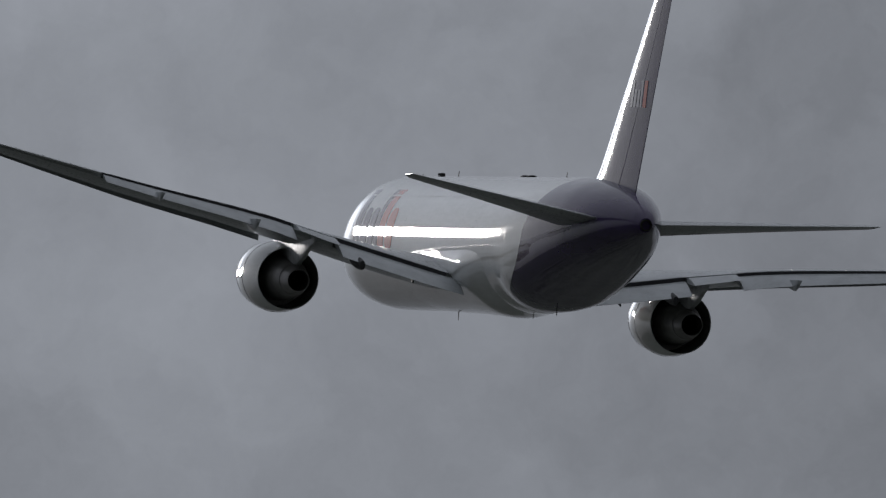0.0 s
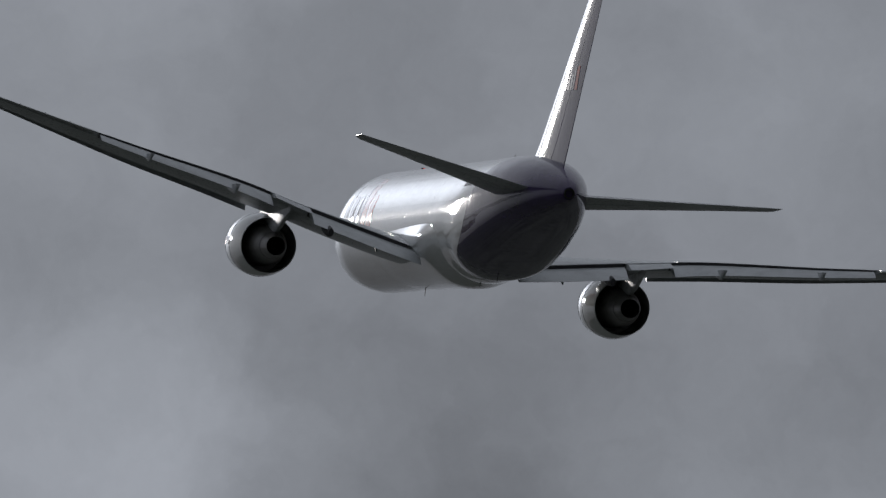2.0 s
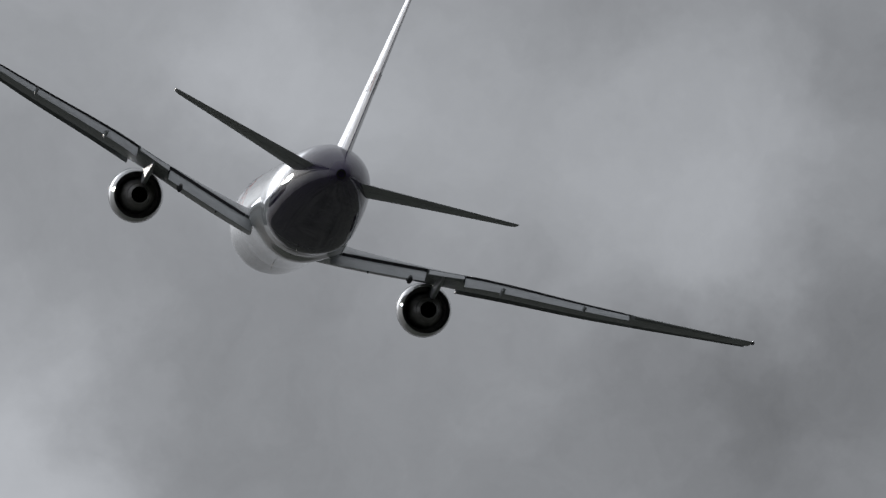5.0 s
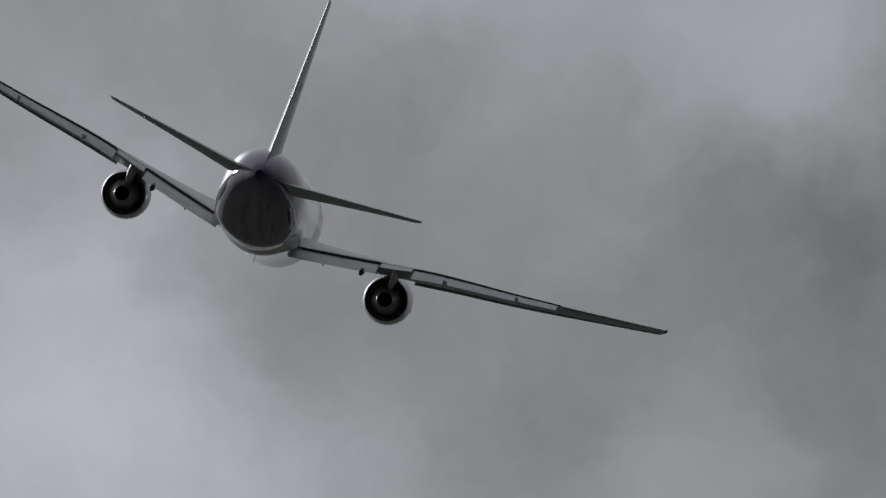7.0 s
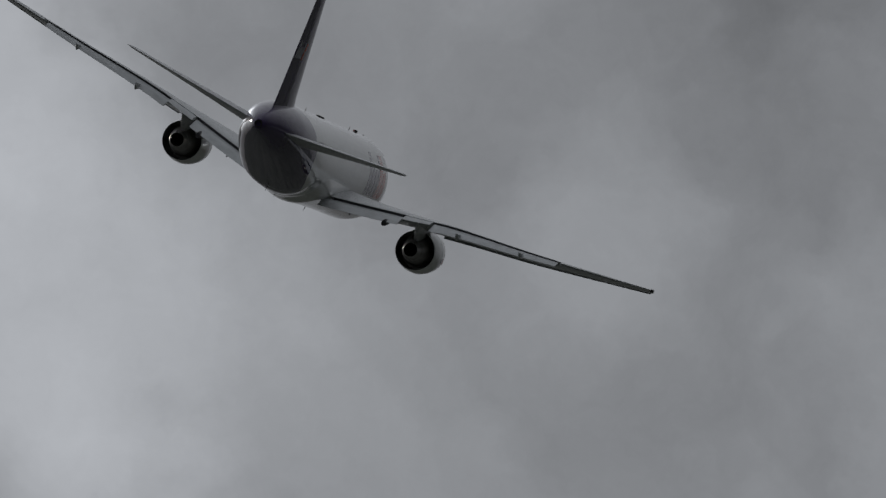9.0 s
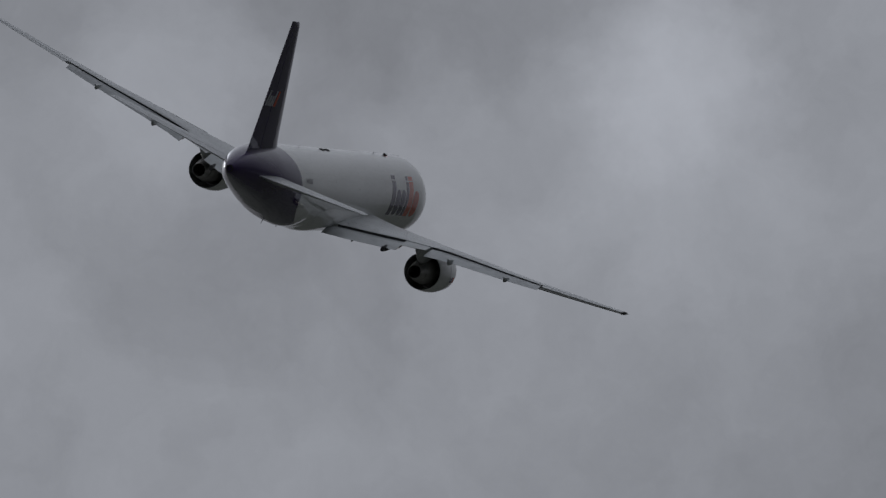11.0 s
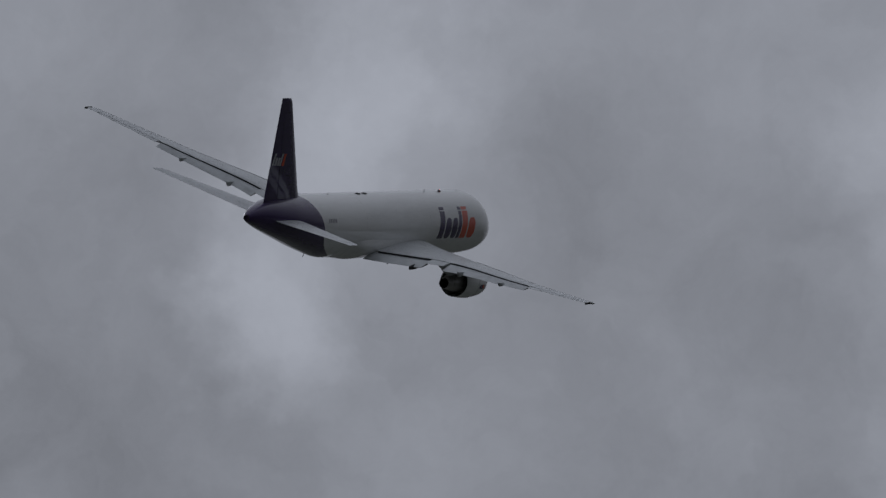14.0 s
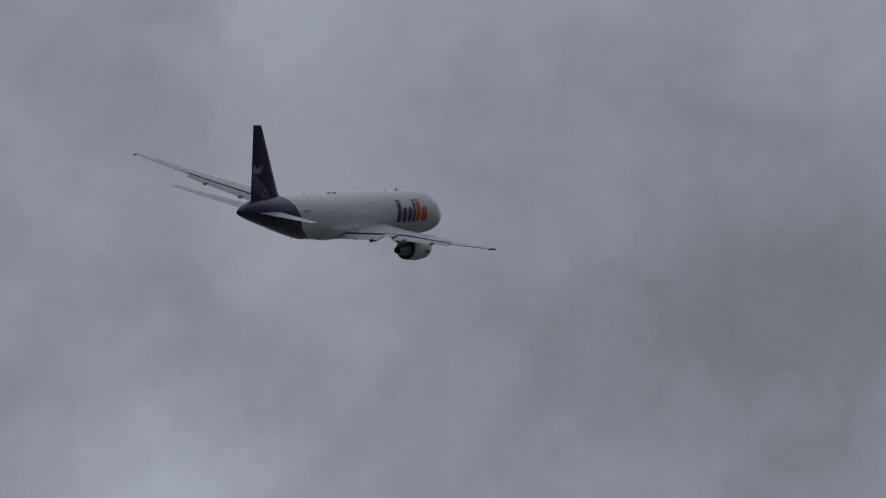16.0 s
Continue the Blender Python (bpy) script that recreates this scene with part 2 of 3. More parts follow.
def skin(s, angle, lift=0.0):
    """A place on the fuselage skin; the angle runs from the top to starboard."""
    t, b, w = curve(TOP, s), curve(BOTTOM, s), curve(HALF, s)
    c, h = (t + b) / 2, (t - b) / 2
    sa, ca = math.sin(angle), math.cos(angle)
    if ca < 0:
        k = 2 / fullness(s)
        sa, ca = math.copysign(abs(sa) ** k, sa), -abs(ca) ** k
    return at(s, (w + lift) * sa, c + (h + lift) * ca)


# where white turns to purple: metres aft of the nose, by the angle from the top; it sweeps forward under the belly
PAINT_EDGE = [(0, 43.9), (30, 43.3), (60, 42.4), (90, 41.4), (110, 40.6), (125, 39.2), (140, 37.5), (160, 36.3), (180, 35.9)]


def make_fuselage():
    nose = [0, 0.08, 0.25, 0.5, 0.8, 1.2, 1.7, 2.3, 3, 3.8, 4.6, 5.5, 6.5, 7.5, 8.5] + [9 + 1.5 * i for i in range(17)] + [34]
    angles = [2 * math.pi * i / SEG for i in range(SEG)]
    edge = [curve(PAINT_EDGE, min(math.degrees(a), 360 - math.degrees(a))) for a in angles]
    rings = [[skin(s, a) for a in angles] for s in nose]
    rings += [[skin(34 + (e - 34) * i / 12, a) for a, e in zip(angles, edge)] for i in range(1, 13)]
    part("fuselage", loft(rings), WHITE, aircraft, "glossy white fuselage")
    ends = [52.7, 53.1, 53.35, 53.5, 53.6]
    rings = [[skin(e + (52.3 - e) * i / 26, a) for a, e in zip(angles, edge)] for i in range(27)]
    rings += [[skin(s, a) for a in angles] for s in ends]
    part("tail_section", loft(rings, False), PURPLE, aircraft, "glossy purple tail section")
    # the exhaust of the small tail engine
    part("tail_exhaust", revolve([(53.4, 0.24), (53.75, 0.23), (53.75, 0.17), (53.3, 0.16)], 0, 0.88, 24), SOOT, aircraft, "dark round tail exhaust pipe")


make_fuselage()


def make_belly_fairing():
    rings = []
    for s in [14.0, 15, 16.5, 18, 20, 22, 24, 26, 28, 29.4, 30.3, 31.2, 32, 32.8, 33.6, 34.4, 35.2]:
        swell = curve([(14, -0.05), (18, 0.015), (24, 0.08), (29, 0.2), (31, 0.24), (32.4, 0.15), (33.6, 0.03), (35.2, -0.05)], s)
        outer, inner = [], []
        for i in range(41):
            a = 97 + 166 * i / 40
            side = abs(180 - a)
            shape = 0.75 + 0.9 * math.exp(-((side - 60) / 13) ** 2)
            lift = swell * shape if swell > 0 else swell
            if side > 72:
                lift -= (side - 72) / 11 * (lift + 0.06)
            outer.append(skin(s, radians(a), lift))
            inner.append(skin(s, radians(a), -0.3))
        rings.append(outer + inner[::-1])
    part("belly_fairing", loft(rings), WHITE, aircraft, "bulged white wing root fairing")


make_belly_fairing()

# ---- wings ----
LE = [(0.0, 16.0), (2.5, 17.85), (7.7, 21.5), (23.62, 32.65)]
TE = [(0.0, 30.35), (2.5, 30.2), (7.7, 29.65), (23.62, 34.85)]
ZTE = [(0.0, -2.05), (2.5, -1.64), (7.7, -0.56), (10.0, -0.06), (15.5, 0.64), (23.62, 1.8)]
TWIST = [(0, 4.0), (2.5, 3.1), (7.7, 0.6), (9.5, -1.3), (15.5, -2.2), (23.62, -2.6)]
THICK = [(0, 0.118), (7.7, 0.112), (23.62, 0.10)]


def line(table, x):
    for (a, p), (b, q) in zip(table, table[1:]):
        if x <= b:
            return p + (q - p) * (x - a) / (b - a)
    return table[-1][1]


def hinge(x):
    """The part of the chord at which the flaps begin."""
    c = line(TE, x) - line(LE, x)
    return 1 - (1.55 + 0.055 * x) / c if x < 7.16 else 0.77


def foil(u, t):
    """Half thickness of the section at the part u of the chord."""
    return 5 * t * (0.2969 * math.sqrt(max(u, 0)) - 0.126 * u - 0.3516 * u * u + 0.2843 * u ** 3 - 0.1021 * u ** 4) + 0.0015


def top_v(u, t):
    return foil(u, t) * 0.62 + 0.007 * (1 - (2 * u - 1) ** 2)


def low_v(u, t):
    return -foil(u, t) * 1.0 + 0.007 * (1 - (2 * u - 1) ** 2)


def on_wing(side, x, u, v):
    """A place on the wing: v in chords above the chord line at the part u of the chord."""
    le, te = line(LE, x), line(TE, x)
    c = te - le
    z = curve(ZTE, x) + math.sin(radians(line(TWIST, x))) * c * (1 - u) + v * c
    return at(le + u * c, side * x, z)


def section(x, u0, u1, lower_u1, count=14):
    """Closed section of the wing box, from u0 to u1 above and lower_u1 below."""
    t = line(THICK, x)
    top, low = [], []
    for i in range(count + 1):
        w = 1 - math.cos(math.pi / 2 * i / count)
        u = u0 + (u1 - u0) * w
        top.append((u, top_v(u, t)))
        u = u0 + (lower_u1 - u0) * w
        low.append((u, low_v(u, t)))
    return top[::-1] + low[1:]


def panel(side, x0, x1, u1, drop, sink, steps=6):
    """A flap or aileron: its own slim section, turned down by drop degrees."""
    rings = []
    for j in range(steps + 1):
        x = x0 + (x1 - x0) * j / steps
        le, te = line(LE, x), line(TE, x)
        c = te - le
        u0 = hinge(x) + 0.006
        f = (u1 - u0) * c
        zc = curve(ZTE, x) + math.sin(radians(line(TWIST, x))) * c * (1 - u0) - sink * f
        t = 0.125
        ring = []
        shape = []
        for i in range(9):
            w = 1 - math.cos(math.pi / 2 * i / 8)
            shape.append((w, foil(w, t) * 1.0))
        for i in range(8, 0, -1):
            w = 1 - math.cos(math.pi / 2 * i / 8)
            shape.append((w, -foil(w, t) * 0.7))
        a = radians(drop + line(TWIST, x))
        for w, v in shape:
            ds, dz = w * f, v * f
            ring.append(at(le + u0 * c + ds * math.cos(a) + dz * math.sin(a), side * x, zc - ds * math.sin(a) + dz * math.cos(a)))
        rings.append(ring)
    return loft(rings)


def pod(side, x, s0, s1, z0, z1, w, h, material, name, parent, label=""):
    """A slim streamlined fairing along the flight line."""
    rings = []
    for i in range(11):
        u = i / 10
        r = max(0.08, math.sin(math.pi * (0.04 + 0.72 * u)) ** 0.7)
        s, z = s0 + (s1 - s0) * u, z0 + (z1 - z0) * u
        rings.append([at(s, side * x + w * r * math.sin(2 * math.pi * k / 14), z + h * r * math.cos(2 * math.pi * k / 14)) for k in range(14)])
    return part(name, loft(rings), material, parent, label)


def track_fairing(side, x, s0, s1, z, w, deep, parent):
    """A wedge-shaped fairing: its keel drops steadily and is cut off short at the back."""
    rings = []
    for u, d in ((0, 0.08), (0.2, 0.36), (0.45, 0.68), (0.7, 0.92), (0.84, 1.0), (0.93, 0.8), (1.0, 0.3)):
        s, h = s0 + (s1 - s0) * u, deep * d
        k = w * (0.35 + 0.65 * math.sin(math.pi * min(0.5 + u / 2, 0.8)) * min(1, 3 * u + 0.2))
        rings.append([at(s, side * x + k * a, z + 0.05 - h * b) for a, b in ((-1, 0), (-0.95, 0.45), (-0.45, 0.9), (0, 1), (0.45, 0.9), (0.95, 0.45), (1, 0))])
    return part("flap_track_fairing", loft(rings), FLAP, parent)


def bracket(side, x, s, z, parent):
    """A short hinge arm under a flap."""
    rings = [[at(s + 0.5 * u, side * x + a * 0.03, z - 0.22 * u + b * (0.12 - 0.08 * u)) for a, b in ((-1, -1), (1, -1), (1, 1), (-1, 1))] for u in (0, 0.5, 1)]
    return part("hinge_bracket", loft(rings), SHADE_AND_DARK, parent)


def make_wing(side):
    xs = [0.6, 2.5, 3.5, 4.5, 5.5, 6.5, 7.15]
    # the box is cut short ahead of the flaps and runs full chord where none is
    spans = [(xs, 0.03, -0.06), ([7.15, 7.7, 8.4, 9.0], 0.03, 0.0), ([9.0, 10, 11.5, 13, 14.5, 16, 17.5], 0.03, -0.06), ([17.5, 18.5, 20, 21.5, 22.7], 0.008, 0.0), ([22.7, 23.0, 23.2, 23.5, 23.62], 1.0, 1.0)]
    wing = None
    for k, (stations, up, low) in enumerate(spans):
        rings = []
        for x in stations:
            squeeze = 0.35 if x == 23.62 else 1.0
            rings.append([on_wing(side, x, u, v * squeeze) for u, v in section(x, 0.0, min(1.0, hinge(x) + up), min(1.0, hinge(x) + low))])
        bm = loft(rings)
        if wing is None:
            whole = bm
            wing = True
        else:
            mesh = bpy.data.meshes.new("piece")
            bm.to_mesh(mesh)
            bm.free()
            whole.from_mesh(mesh)
            bpy.data.meshes.remove(mesh)
    wing = part("wing", whole, GREY, aircraft, "light grey swept wing")
    # a near-black fill ahead of each flap: the hollow's shade put into colour
    for x0, x1 in ((2.7, 7.1), (9.05, 17.4)):
        rings = []
        for j in range(7):
            x = x0 + (x1 - x0) * j / 6
            t, h = line(THICK, x), hinge(x)
            rings.append([on_wing(side, x, h - 0.06, low_v(h - 0.06, t) * 0.9), on_wing(side, x, h + 0.034, -0.008), on_wing(side, x, h + 0.034, top_v(h + 0.03, t) * 0.94), on_wing(side, x, h - 0.06, top_v(h - 0.06, t) * 0.9)])
        part("flap_cove_shade", loft(rings), SHADE_AND_DARK, wing, "near-black fill for the shaded gap ahead of the flap")
    part("inboard_flap", panel(side, 2.2, 7.08, 1.03, 14, 0.018), FLAP, wing, "grey inboard flap, partly lowered")
    part("flaperon", panel(side, 7.18, 8.95, 1.0, 6, -0.03), FLAP, wing, "grey inboard aileron, slightly drooped")
    part("outboard_flap", panel(side, 9.05, 17.4, 1.03, 16, 0.008, 10), FLAP, wing, "grey outboard flap, partly lowered")
    part("aileron", panel(side, 17.62, 22.6, 1.0, 3, -0.03), GREY, wing, "grey outboard aileron")
    # flap track fairings
    pod(side, 6.35, 27.4, 30.3, -1.2, -1.5, 0.15, 0.24, SHADE_AND_DARK, "flap_actuator", wing, "dark flap drive housing")
    track_fairing(side, 10.95, 28.0, 31.6, -0.22, 0.13, 0.44, wing)
    track_fairing(side, 15.1, 29.9, 32.9, 0.38, 0.11, 0.36, wing)
    # a small hinge arm at the lower edge of the inboard flap
    p = on_wing(side, 4.2, 1.0, 0.0)
    bracket(side, 4.2, 30 - p[1] - 0.5, p[2] - 0.40, wing)
    # leading edge slats, run out and drooped for the climb
    for x0, x1, n in ((9.1, 13.44, 4), (13.45, 18.04, 4), (18.05, 23.4, 4)):
        rings = []
        for j in range(n + 1):
            x = x0 + (x1 - x0) * j / n
            t = line(THICK, x)
            c = line(TE, x) - line(LE, x)
            base = on_wing(side, x, 0.0, 0.0)
            s_le, z_le = 30 - base[1], base[2]
            a = radians(20)
            nose = [(u, top_v(u, t)) for u in (0.15, 0.10, 0.06, 0.03, 0.012, 0.003)] + [(0.0, 0.0)] + [(u, low_v(u, t)) for u in (0.004, 0.015, 0.035)] + [(0.04, 0.0), (0.08, top_v(0.08, t) * 0.7)]
            ring = []
            for u, v in nose:
                ds, dz = u * c, v * c
                ring.append(at(s_le - 0.055 * c + ds * math.cos(a) - dz * math.sin(a), side * x, z_le - 0.050 * c + ds * math.sin(a) + dz * math.cos(a)))
            rings.append(ring)
        part("slat", loft(rings), FLAP, wing, "grey leading edge slat, run out")
    # spoilers, thin plates on the upper skin
    for x0, x1 in ((3.1, 5.03), (5.05, 7.0), (9.3, 11.14), (11.16, 13.14), (13.16, 15.14), (15.16, 17.1)):
        rings = []
        for x in (x0, (x0 + x1) / 2, x1):
            t = line(THICK, x)
            low = [on_wing(side, x, u, top_v(u, t) + 0.0004) for u in (hinge(x) - 0.085, hinge(x) - 0.03, hinge(x) + 0.027)]
            high = [(p[0], p[1], p[2] + 0.010) for p in low]
            rings.append(low + high[::-1])
        part("spoiler", loft(rings), FLAP, wing)
    # tip lamp and static rods
    pod(side, 23.64, 34.0, 34.9, 1.84, 1.82, 0.05, 0.07, CLEAR, "tip_lamp", wing, "small clear wing tip lamp")
    pod(side, 23.66, 33.5, 35.0, 1.80, 1.74, 0.06, 0.10, BLACK, "tip_cap", wing, "dark wing tip cap")
    for x in (19.0, 20.2, 21.4, 22.4, 23.2):
        p = on_wing(side, x, 1.0, 0.0)
        s = 30 - p[1]
        rings = [[at(s + d, side * x + 0.012 * math.sin(a), p[2] + 0.012 * math.cos(a)) for a in (0, 2.1, 4.2)] for d in (-0.05, 0.28)]
        part("static_rod", loft(rings), BLACK, wing)


for side in (-1, 1):
    make_wing(side)


# ---- tailplane and fin ----
def fin_section(le, te, t, u0, u1, put):
    """Closed symmetric section between the chord parts u0 and u1."""
    c = te - le
    top, low = [], []
    n = 10
    for i in range(n + 1):
        w = 1 - math.cos(math.pi / 2 * i / n) if u0 == 0 else i / n
        u = u0 + (u1 - u0) * w
        v = foil(u, t) * c
        top.append(put(le + u * c, v))
        low.append(put(le + u * c, -v))
    return top[::-1] + low[(1 if u0 == 0 else 0):]


TRIM = math.tan(radians(2.4))  # the tailplane is set nose down


def make_tailplane(side):
    spans = [0.3, 1.2, 2.5, 4, 5.5, 7, 8.4, 9.0, 9.2, 9.32]

    def edges(x):
        u = (x - 0.7) / (9.32 - 0.7)
        le, te, z = 44.3 + (51.4 - 44.3) * u, 50.1 + (53.45 - 50.1) * u, 0.95 + (1.85 - 0.95) * u
        if x > 8.9:
            le += (x - 8.9) ** 2 * 3.2
        return le, te, z
    made = None
    for name, u0, u1, label in (("tailplane", 0.0, 0.695, "light grey tailplane half"), ("elevator", 0.71, 1.0, "")):
        rings = []
        for x in spans:
            le, te, z = edges(x)
            if name == "elevator" and x < 0.6:
                continue
            t = 0.118 - 0.0045 * x if x < 9.3 else 0.03
            rings.append(fin_section(le, te, t, u0, u1, lambda s, v: at(s, side * x, z + v - (te - s) * TRIM * (1 - 0.06 * x))))
        made = part(name, loft(rings), GREY, made or aircraft, label)


for side in (-1, 1):
    make_tailplane(side)


def make_fin():
    def edges(z):
        u = (z - 1.9) / (11.32 - 1.9)
        le, te = 43.3 + (52.4 - 43.3) * u, 50.9 + (54.45 - 50.9) * u
        if z < 3.4:
            le -= (3.4 - z) ** 2 * 0.42
        if z > 11.0:
            le += (z - 11.0) ** 2 * 2.0
        return le, te
    made = None
    for name, u0, u1, label in (("fin", 0.0, 0.69, "purple swept tail fin"), ("rudder", 0.70, 1.0, "purple rudder")):
        rings = []
        for z in (1.3, 1.9, 2.3, 2.7, 3.1, 3.5, 4.5, 6, 7.5, 9, 10.3, 11.0, 11.22, 11.32):
            if name == "rudder" and z < 1.5:
                continue
            le, te = edges(z)
            rings.append(fin_section(le, te, 0.10 if z < 11.3 else 0.06, u0, u1, lambda s, v: at(s, v, z)))
        made = part(name, loft(rings), PURPLE, made or aircraft, label)
        if name == "fin":
            fin = made
    # plain marks on both sides of the fin
    for side in (-1, 1):
        marks = [(MARK_WHITE, 52.0, 51.72, 5.45, 6.5), (MARK_WHITE, 51.6, 51.25, 5.45, 6.15), (MARK_WHITE, 51.13, 50.8, 5.45, 6.15), (MARK_WHITE, 50.7, 50.45, 5.45, 6.5), (ORANGE, 50.3, 49.9, 5.45, 6.5)]
        if side < 0:
            marks = [(m, 101.4 - a, 101.4 - b, z0, z1) for m, a, b, z0, z1 in marks]
        for m, a, b, z0, z1 in marks:
            rings = []
            for z in (z0, (z0 + z1) / 2, z1):
                le, te = edges(z)
                c = te - le
                lean = (z - 5.3) * 0.12
                spots = []
                for i in range(4):
                    s = a + (b - a) * i / 3 + lean
                    v = foil((s - le) / c, 0.10) * c
                    spots.append((s, v))
                rings.append([at(s, side * (v + 0.004), z) for s, v in spots] + [at(s, side * (v + 0.012), z) for s, v in spots[::-1]])
            part("livery_mark", loft(rings), m, fin)


make_fin()


# ---- engines ----
EX, EZ = 8.0, -2.31
ES = -2.0  # the whole engine's shift along the axis


def make_engine(side):
    x = side * EX
    nac = part("nacelle", revolve([(21.55, 1.17), (21.49, 1.22), (21.55, 1.28), (21.87, 1.34), (22.51, 1.395), (23.39, 1.415), (24.19, 1.40), (24.99, 1.33), (25.75, 1.235), (25.76, 1.21), (24.83, 1.24), (23.71, 1.2), (22.11, 1.13)], x, EZ, shift=ES, slope=0.03), WHITE, aircraft, "white engine nacelle with bare metal lip")
    part("inlet_lip", revolve([(21.75, 1.14), (21.51, 1.17), (21.44, 1.222), (21.51, 1.285), (21.83, 1.342), (21.82, 1.29), (21.55, 1.22), (21.71, 1.155)], x, EZ, shift=ES, slope=0.03), BARE, nac, "bare metal inlet lip")
    part("fan_disc", revolve([(23.0, 0.0005), (23.0, 1.21), (23.1, 1.21), (23.1, 0.0005)], x, EZ, shift=ES, slope=0.03), TITAN, nac, "dark fan duct")
    core = part("core_cowl", revolve([(23.1, 0.95), (24.4, 0.93), (25.6, 0.84), (26.6, 0.68), (27.0, 0.60), (27.0, 0.54), (24, 0.5)], x, EZ, shift=ES, slope=0.03), TITAN, nac, "dark metal core cowl")
    part("core_nozzle", revolve([(26.7, 0.60), (27.3, 0.555), (27.95, 0.44), (27.96, 0.415), (27.2, 0.44), (26.6, 0.45)], x, EZ, shift=ES, slope=0.03), TITAN, core, "heat-stained exhaust nozzle")
    part("exhaust_plug", revolve([(25.9, 0.0005), (25.9, 0.44), (26.0, 0.44), (26.3, 0.28), (26.9, 0.0005)], x, EZ, 24, shift=ES, slope=0.03), SOOT, core, "sooty exhaust plug")
    # thrust reverser joint ring
    part("reverser_ring", revolve([(23.44, 1.410), (23.44, 1.421), (23.50, 1.421), (23.50, 1.410)], x, EZ, shift=ES, slope=0.03), MARK_GREY, nac)
    # pylon from nacelle to wing, tapering aft below it
    rings = []
    for s, zl, zu, w in ((20.1, -0.97, -0.85, 0.06), (20.6, -1.08, -0.7, 0.17), (21.4, -1.1, -0.4, 0.22), (22.6, -1.3, -0.35, 0.22), (24.1, -1.62, -0.4, 0.22), (25.4, -1.70, -0.42, 0.21), (26.6, -1.42, -0.42, 0.19), (27.8, -0.98, -0.45, 0.12), (28.4, -0.8, -0.5, 0.04)):
        m, hh = (zl + zu) / 2, (zu - zl) / 2
        ring = []
        for i in range(20):
            a = 2 * math.pi * i / 20
            sa, ca = math.sin(a), math.cos(a)
            # wider above, narrow keel
            k = w * (0.55 + 0.45 * (ca + 1) / 2)
            ring.append(at(s, x + k * math.copysign(abs(sa) ** 0.3, sa), m + hh * math.copysign(abs(ca) ** 0.45, ca)))
        rings.append(ring)
    part("pylon", loft(rings), PYLON, aircraft, "worn silvery engine pylon")
    # plain bars where the nacelle is lettered
    for k, (sa, sb) in enumerate(((23.3, 23.0), (22.93, 22.65), (22.58, 22.33))):
        rings = []
        for s in (sa, sb):
            ring = []
            for lift in (0.006, 0.012):
                pts = []
                for i in range(4):
                    r = 1.413 + lift
                    a = radians(78 + 5 * i)
                    pts.append(at(s + ES, x + side * r * math.sin(a), EZ + r * math.cos(a)))
                ring += pts if lift < 0.01 else pts[::-1]
            rings.append(ring)
        part("livery_mark", loft(rings), PURPLE if k < 2 else ORANGE, nac)


for side in (-1, 1):
    make_engine(side)


# ---- marks on the fuselage: plain blocks of the livery's colours ----
def skin_angle(s, z):
    t, b = curve(TOP, s), curve(BOTTOM, s)
    c = max(-1, min(1, (z - (t + b) / 2) / ((t - b) / 2)))
    return math.acos(c if c > 0 else -abs(c) ** (fullness(s) / 2))


def skin_mark(side, s0, s1, z0, z1, material, lean=0.0, name="livery_mark", label="", thick=0.009):
    n = 7
    rings = []
    for i in range(n + 1):
        z = z0 + (z1 - z0) * i / n
        low, high = [], []
        for j in range(5):
            s = s0 + (s1 - s0) * j / 4 + lean * (z - z0)
            a = skin_angle(s, z)
            low.append(skin(s, side * a, min(0.006, thick * 0.4)))
            high.append(skin(s, side * a, thick))
        rings.append(low + high[::-1])
    return part(name, loft(rings), material, bpy.data.objects["fuselage"], label)


def skin_disc(side, s0, z0, half, tall, material):
    """A round-cornered patch on the skin."""
    n = 24
    rings = []
    for k, lift in ((1.0, 0.0), (1.0, 0.008), (0.8, 0.009), (0.6, 0.009), (0.4, 0.009), (0.2, 0.009), (0.01, 0.009)):
        ring = []
        for i in range(n):
            a = 2 * math.pi * i / n
            c, d = math.cos(a), math.sin(a)
            s = s0 + half * k * math.copysign(abs(c) ** 0.7, c)
            z = z0 + tall * k * math.copysign(abs(d) ** 0.7, d)
            ring.append(skin(s, side * skin_angle(s, z), lift))
        rings.append(ring)
    part("livery_mark", loft(rings, False), material, bpy.data.objects["fuselage"])


for side in (-1, 1):
    # blocks run the same way for a reader on either side
    def run(a):
        return a if side > 0 else 24.2 - a
    blocks = [(19.2, 18.1, -1.35, 1.35, PURPLE), (15.0, 14.35, -1.35, 1.35, PURPLE), (14.2, 13.0, -1.35, 1.35, ORANGE)]
    for a, b, z0, z1, m in blocks:
        skin_mark(side, run(a - 3.15), run(b - 3.15), 0.72 + 0.93 * z0, 0.72 + 0.93 * z1, m)
    # rounded low shapes between the tall ones
    for mid, wide, m in ((17.2, 0.66, PURPLE), (15.78, 0.6, PURPLE), (12.0, 0.78, ORANGE)):
        skin_disc(side, run(mid - 3.15), 0.72 - 0.93 * 0.42, wide, 0.87, m)
    # a short row of plain bars near the tail
    for k in range(5):
        s = 40.9 - 0.36 * k
        skin_mark(side, s, s - 0.22, 1.1, 1.4, MARK_GREY)


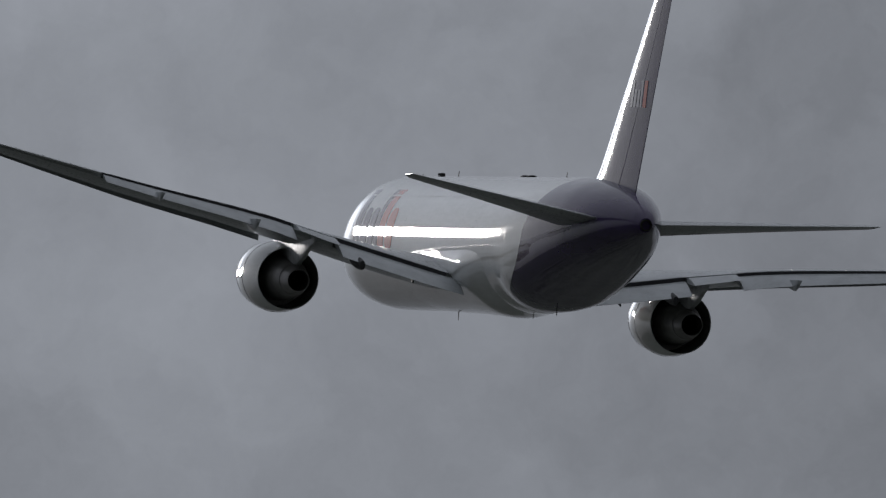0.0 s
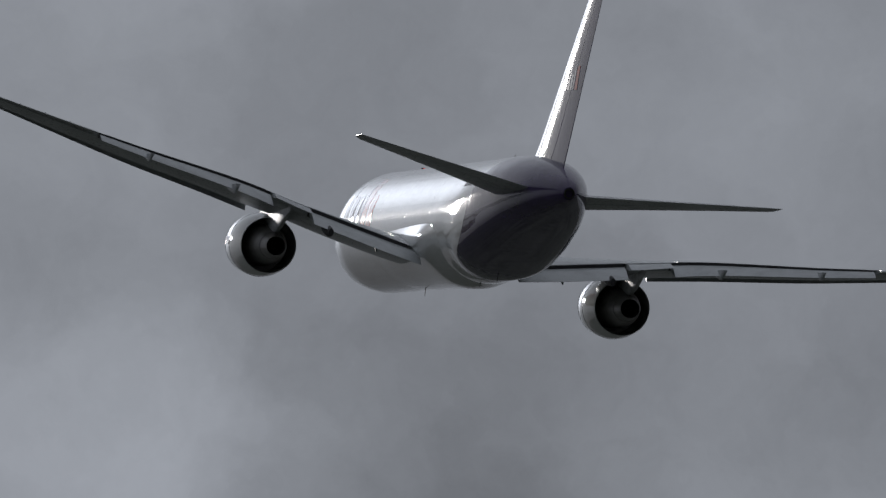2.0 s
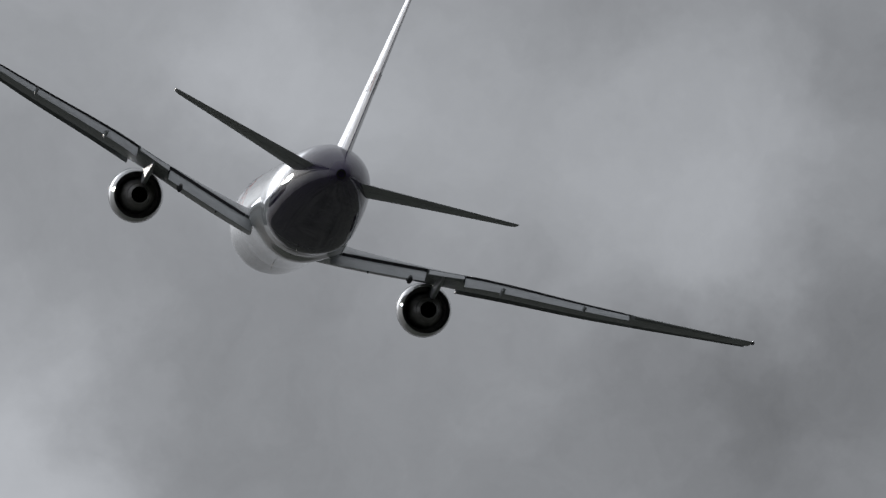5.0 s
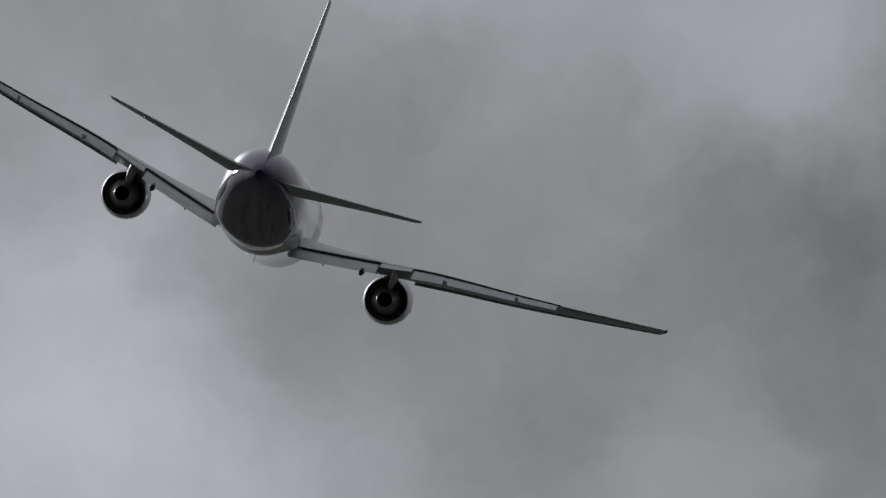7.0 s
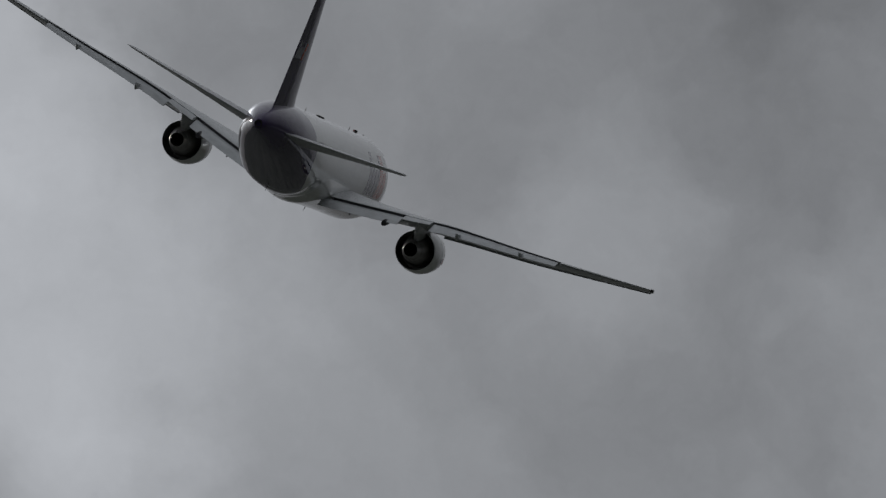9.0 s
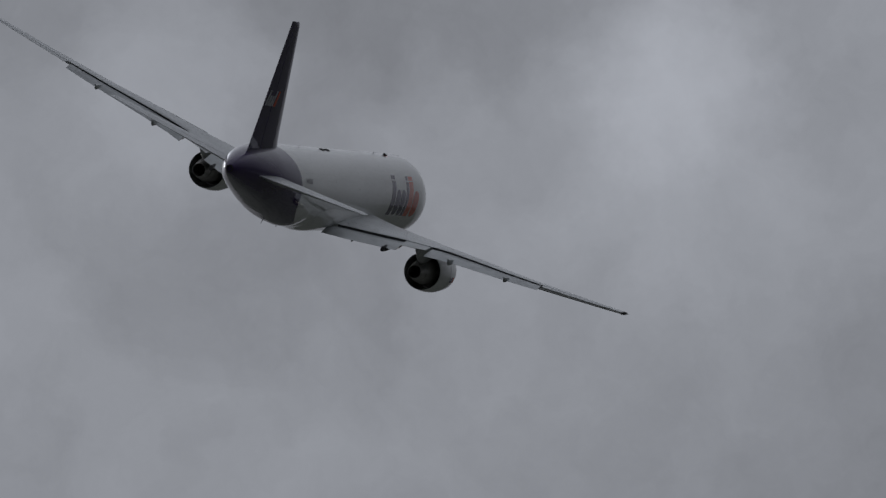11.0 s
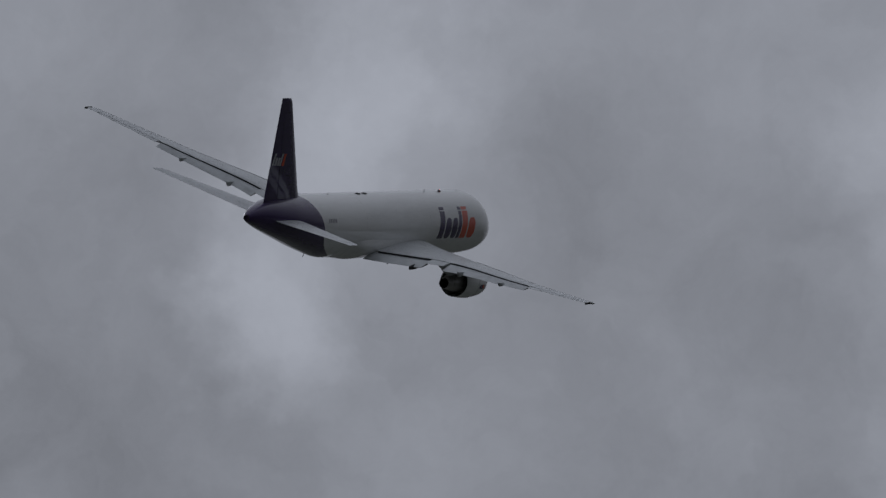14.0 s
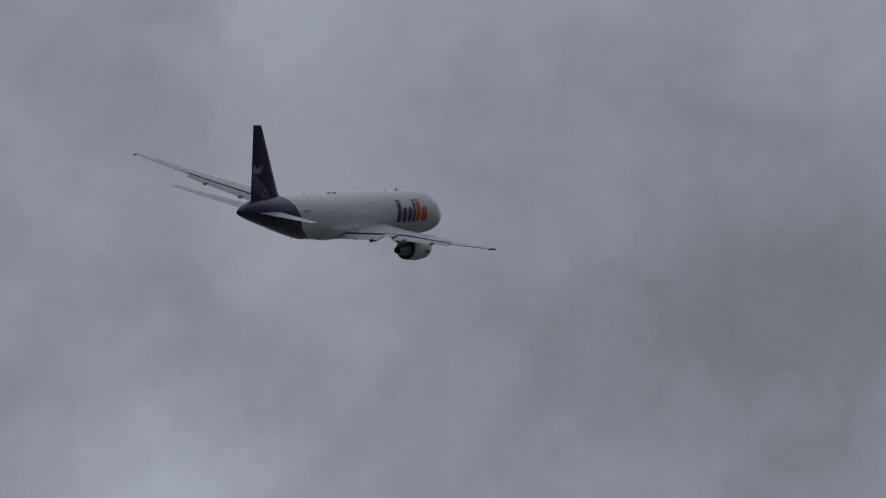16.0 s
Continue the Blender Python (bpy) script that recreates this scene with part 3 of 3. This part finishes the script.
# skin lap joints along the barrel, thin proud straps
for side in (-1, 1):
    for z, s1 in ((1.7, 40.8), (0.45, 40.0), (-0.7, 39.2)):
        for k in range(4):
            a = 8.6 + (s1 - 8.6) * k / 4
            b = 8.6 + (s1 - 8.6) * (k + 1) / 4 - 0.03
            skin_mark(side, a, b, z, z + 0.06, WHITE, name="lap_joint", thick=0.004)
# ring joints between the barrel sections
for s0 in (11.4, 18.2, 25.6, 32.4, 38.6):
    rings = [[skin(s0 + d, 2 * math.pi * i / 48, lift) for i in range(48)] for d, lift in ((0.0, 0.0), (0.0, 0.002), (0.03, 0.002), (0.03, 0.0))]
    part("ring_joint", loft(rings, False, False), UNDER, bpy.data.objects["fuselage"])


# ---- aerials, lamps, skid ----
def blade(s, z, height, chord, material, name, label="", down=False):
    sign = -1 if down else 1
    rings = []
    for u in (0.0, 0.5, 1.0):
        c = chord * (1 - 0.45 * u)
        w = 0.022 * (1 - 0.5 * u)
        s0 = s + 0.5 * chord * u
        zz = z + sign * height * u
        rings.append([at(s0 - c / 2, 0, zz), at(s0 - c / 6, w, zz), at(s0 + c / 2, 0, zz), at(s0 - c / 6, -w, zz)])
    part(name, loft(rings), material, aircraft, label)


blade(37.3, 2.64, 0.28, 0.18, BLACK, "aerial", "thin dark blade aerial")
blade(15.7, 2.66, 0.28, 0.18, BLACK, "aerial", "thin dark blade aerial")
blade(8.4, 2.6, 0.2, 0.16, BLACK, "aerial", "thin dark blade aerial")
blade(38.2, -2.3, 0.45, 0.2, BLACK, "aerial", "thin dark blade aerial", True)
blade(33.7, -2.6, 0.28, 0.18, BLACK, "aerial", "thin dark blade aerial", True)
blade(18.8, -2.70, 0.35, 0.2, BLACK, "aerial", "thin dark blade aerial", True)
for s in (28.6, 30.0):
    pod(1, 0.0, s, s + 0.9, 2.70, 2.70, 0.18, 0.09, BLACK, "aerial_fairing", aircraft, "low dark aerial fairing")


def make_beacon():
    """A rotating anti-collision light: a low base and a turning lamp head that shines to one side."""
    rings = [[at(12.45 + r * math.cos(2 * math.pi * i / 16), r * math.sin(2 * math.pi * i / 16), z) for i in range(16)] for r, z in ((0.17, 2.64), (0.16, 2.70), (0.12, 2.715))]
    base = part("beacon_base", loft(rings), BARE, aircraft, "low metal beacon base")
    rings = [[(0.10 * math.cos(2 * math.pi * i / 12), 0.02 + 0.08 * math.sin(2 * math.pi * i / 12), z) for i in range(12)] for z in (0.0, 0.10, 0.13)]
    bm = loft(rings)
    for side in (-1, 1):
        # cheeks that narrow the beam
        loft([[(side * (0.062 + d), y, z) for y, z in ((0.02, 0.01), (-0.17, 0.01), (-0.17, 0.10), (0.02, 0.13))] for d in (0, 0.02)], bm=bm)
    head = part("beacon_head", bm, BLACK, base, "dark turning beacon head")
    rings = [[(x, y, z) for x, z in ((-0.06, 0.015), (0.06, 0.015), (0.06, 0.11), (-0.06, 0.11))] for y in (-0.05, -0.075)]
    part("beacon_lens", loft(rings), RED_LAMP, head, "glowing red beacon lens")
    return head


beacon_head = make_beacon()
pod(1, 0.0, 46.9, 48.3, -0.66, -0.40, 0.08, 0.2, PURPLE, "tail_skid", aircraft, "purple tail skid fairing")


# ---- motion ----
AIRCRAFT_ROWS = [
    (0.0, pose(-4.74, 1094.91, 213.78, 11.02, 4.1, 12.72)),
    (0.5, pose(-11.09, 1118.55, 216.81, 10.58, 5.32, 12.65)),
    (1.0, pose(-17.78, 1148.71, 221.06, 10.22, 6.02, 12.58)),
    (1.5, pose(-24.84, 1181.87, 225.81, 9.86, 6.67, 12.43)),
    (2.0, pose(-32.24, 1215.94, 230.66, 9.58, 8.11, 12.31)),
    (2.5, pose(-39.88, 1249.51, 235.40, 9.56, 10.25, 12.21)),
    (3.0, pose(-47.67, 1282.56, 239.97, 9.73, 12.60, 12.04)),
    (3.5, pose(-55.56, 1316.79, 244.48, 9.78, 15.15, 11.79)),
    (4.0, pose(-63.25, 1353.43, 248.98, 9.56, 17.91, 11.37)),
    (4.5, pose(-70.09, 1390.75, 253.16, 9.14, 19.90, 10.77)),
    (5.0, pose(-75.62, 1423.61, 256.28, 8.57, 20.83, 9.71)),
    (5.2, pose(-77.54, 1436.43, 257.49, 8.37, 20.99, 9.18)),
    (7.3, pose(-91.39, 1586.26, 274.45, 8.08, 22.60, 3.82)),
    (7.5, pose(-92.08, 1600.57, 275.80, 7.82, 23.21, 3.30)),
    (8.0, pose(-93.09, 1636.10, 278.70, 7.24, 24.59, 2.01)),
    (8.5, pose(-92.54, 1670.69, 281.27, 7.01, 25.52, 0.59)),
    (9.0, pose(-90.39, 1704.96, 283.75, 7.04, 26.02, -1.12)),
    (9.2, pose(-89.17, 1718.39, 284.71, 7.12, 26.10, -1.87)),
    (11.3, pose(-62.49, 1842.56, 292.42, 8.76, 26.43, -8.38)),
    (11.5, pose(-58.68, 1855.16, 293.26, 8.80, 26.34, -9.22)),
    (12.0, pose(-48.53, 1886.87, 295.31, 8.85, 25.94, -11.19)),
    (12.5, pose(-37.66, 1920.00, 297.57, 9.00, 25.38, -12.94)),
    (13.0, pose(-26.27, 1955.87, 300.20, 9.14, 24.69, -14.86)),
    (13.5, pose(-14.46, 1997.60, 303.53, 9.23, 23.89, -16.59)),
    (14.0, pose(-3.67, 2314.02, 347.76, 9.34, 22.91, -18.30)),
    (14.5, pose(10.69, 2586.52, 384.14, 9.35, 21.47, -19.98)),
    (15.0, pose(28.14, 2892.17, 423.94, 9.28, 19.70, -21.67)),
    (15.5, pose(48.63, 3195.58, 461.81, 9.11, 18.07, -23.33)),
    (16.0, pose(67.86, 3268.59, 465.69, 8.87, 16.87, -24.95)),
]


def motions():
    walk(aircraft, AIRCRAFT_ROWS)
    # the beacon turns about twice in three seconds, facing aft just after 12 s
    walk(beacon_head, [(0.25 * i, pose(*at(12.45, 0, 2.71), 0, 0, 248.3 * (0.25 * i - 12.1))) for i in range(65)])


motions()
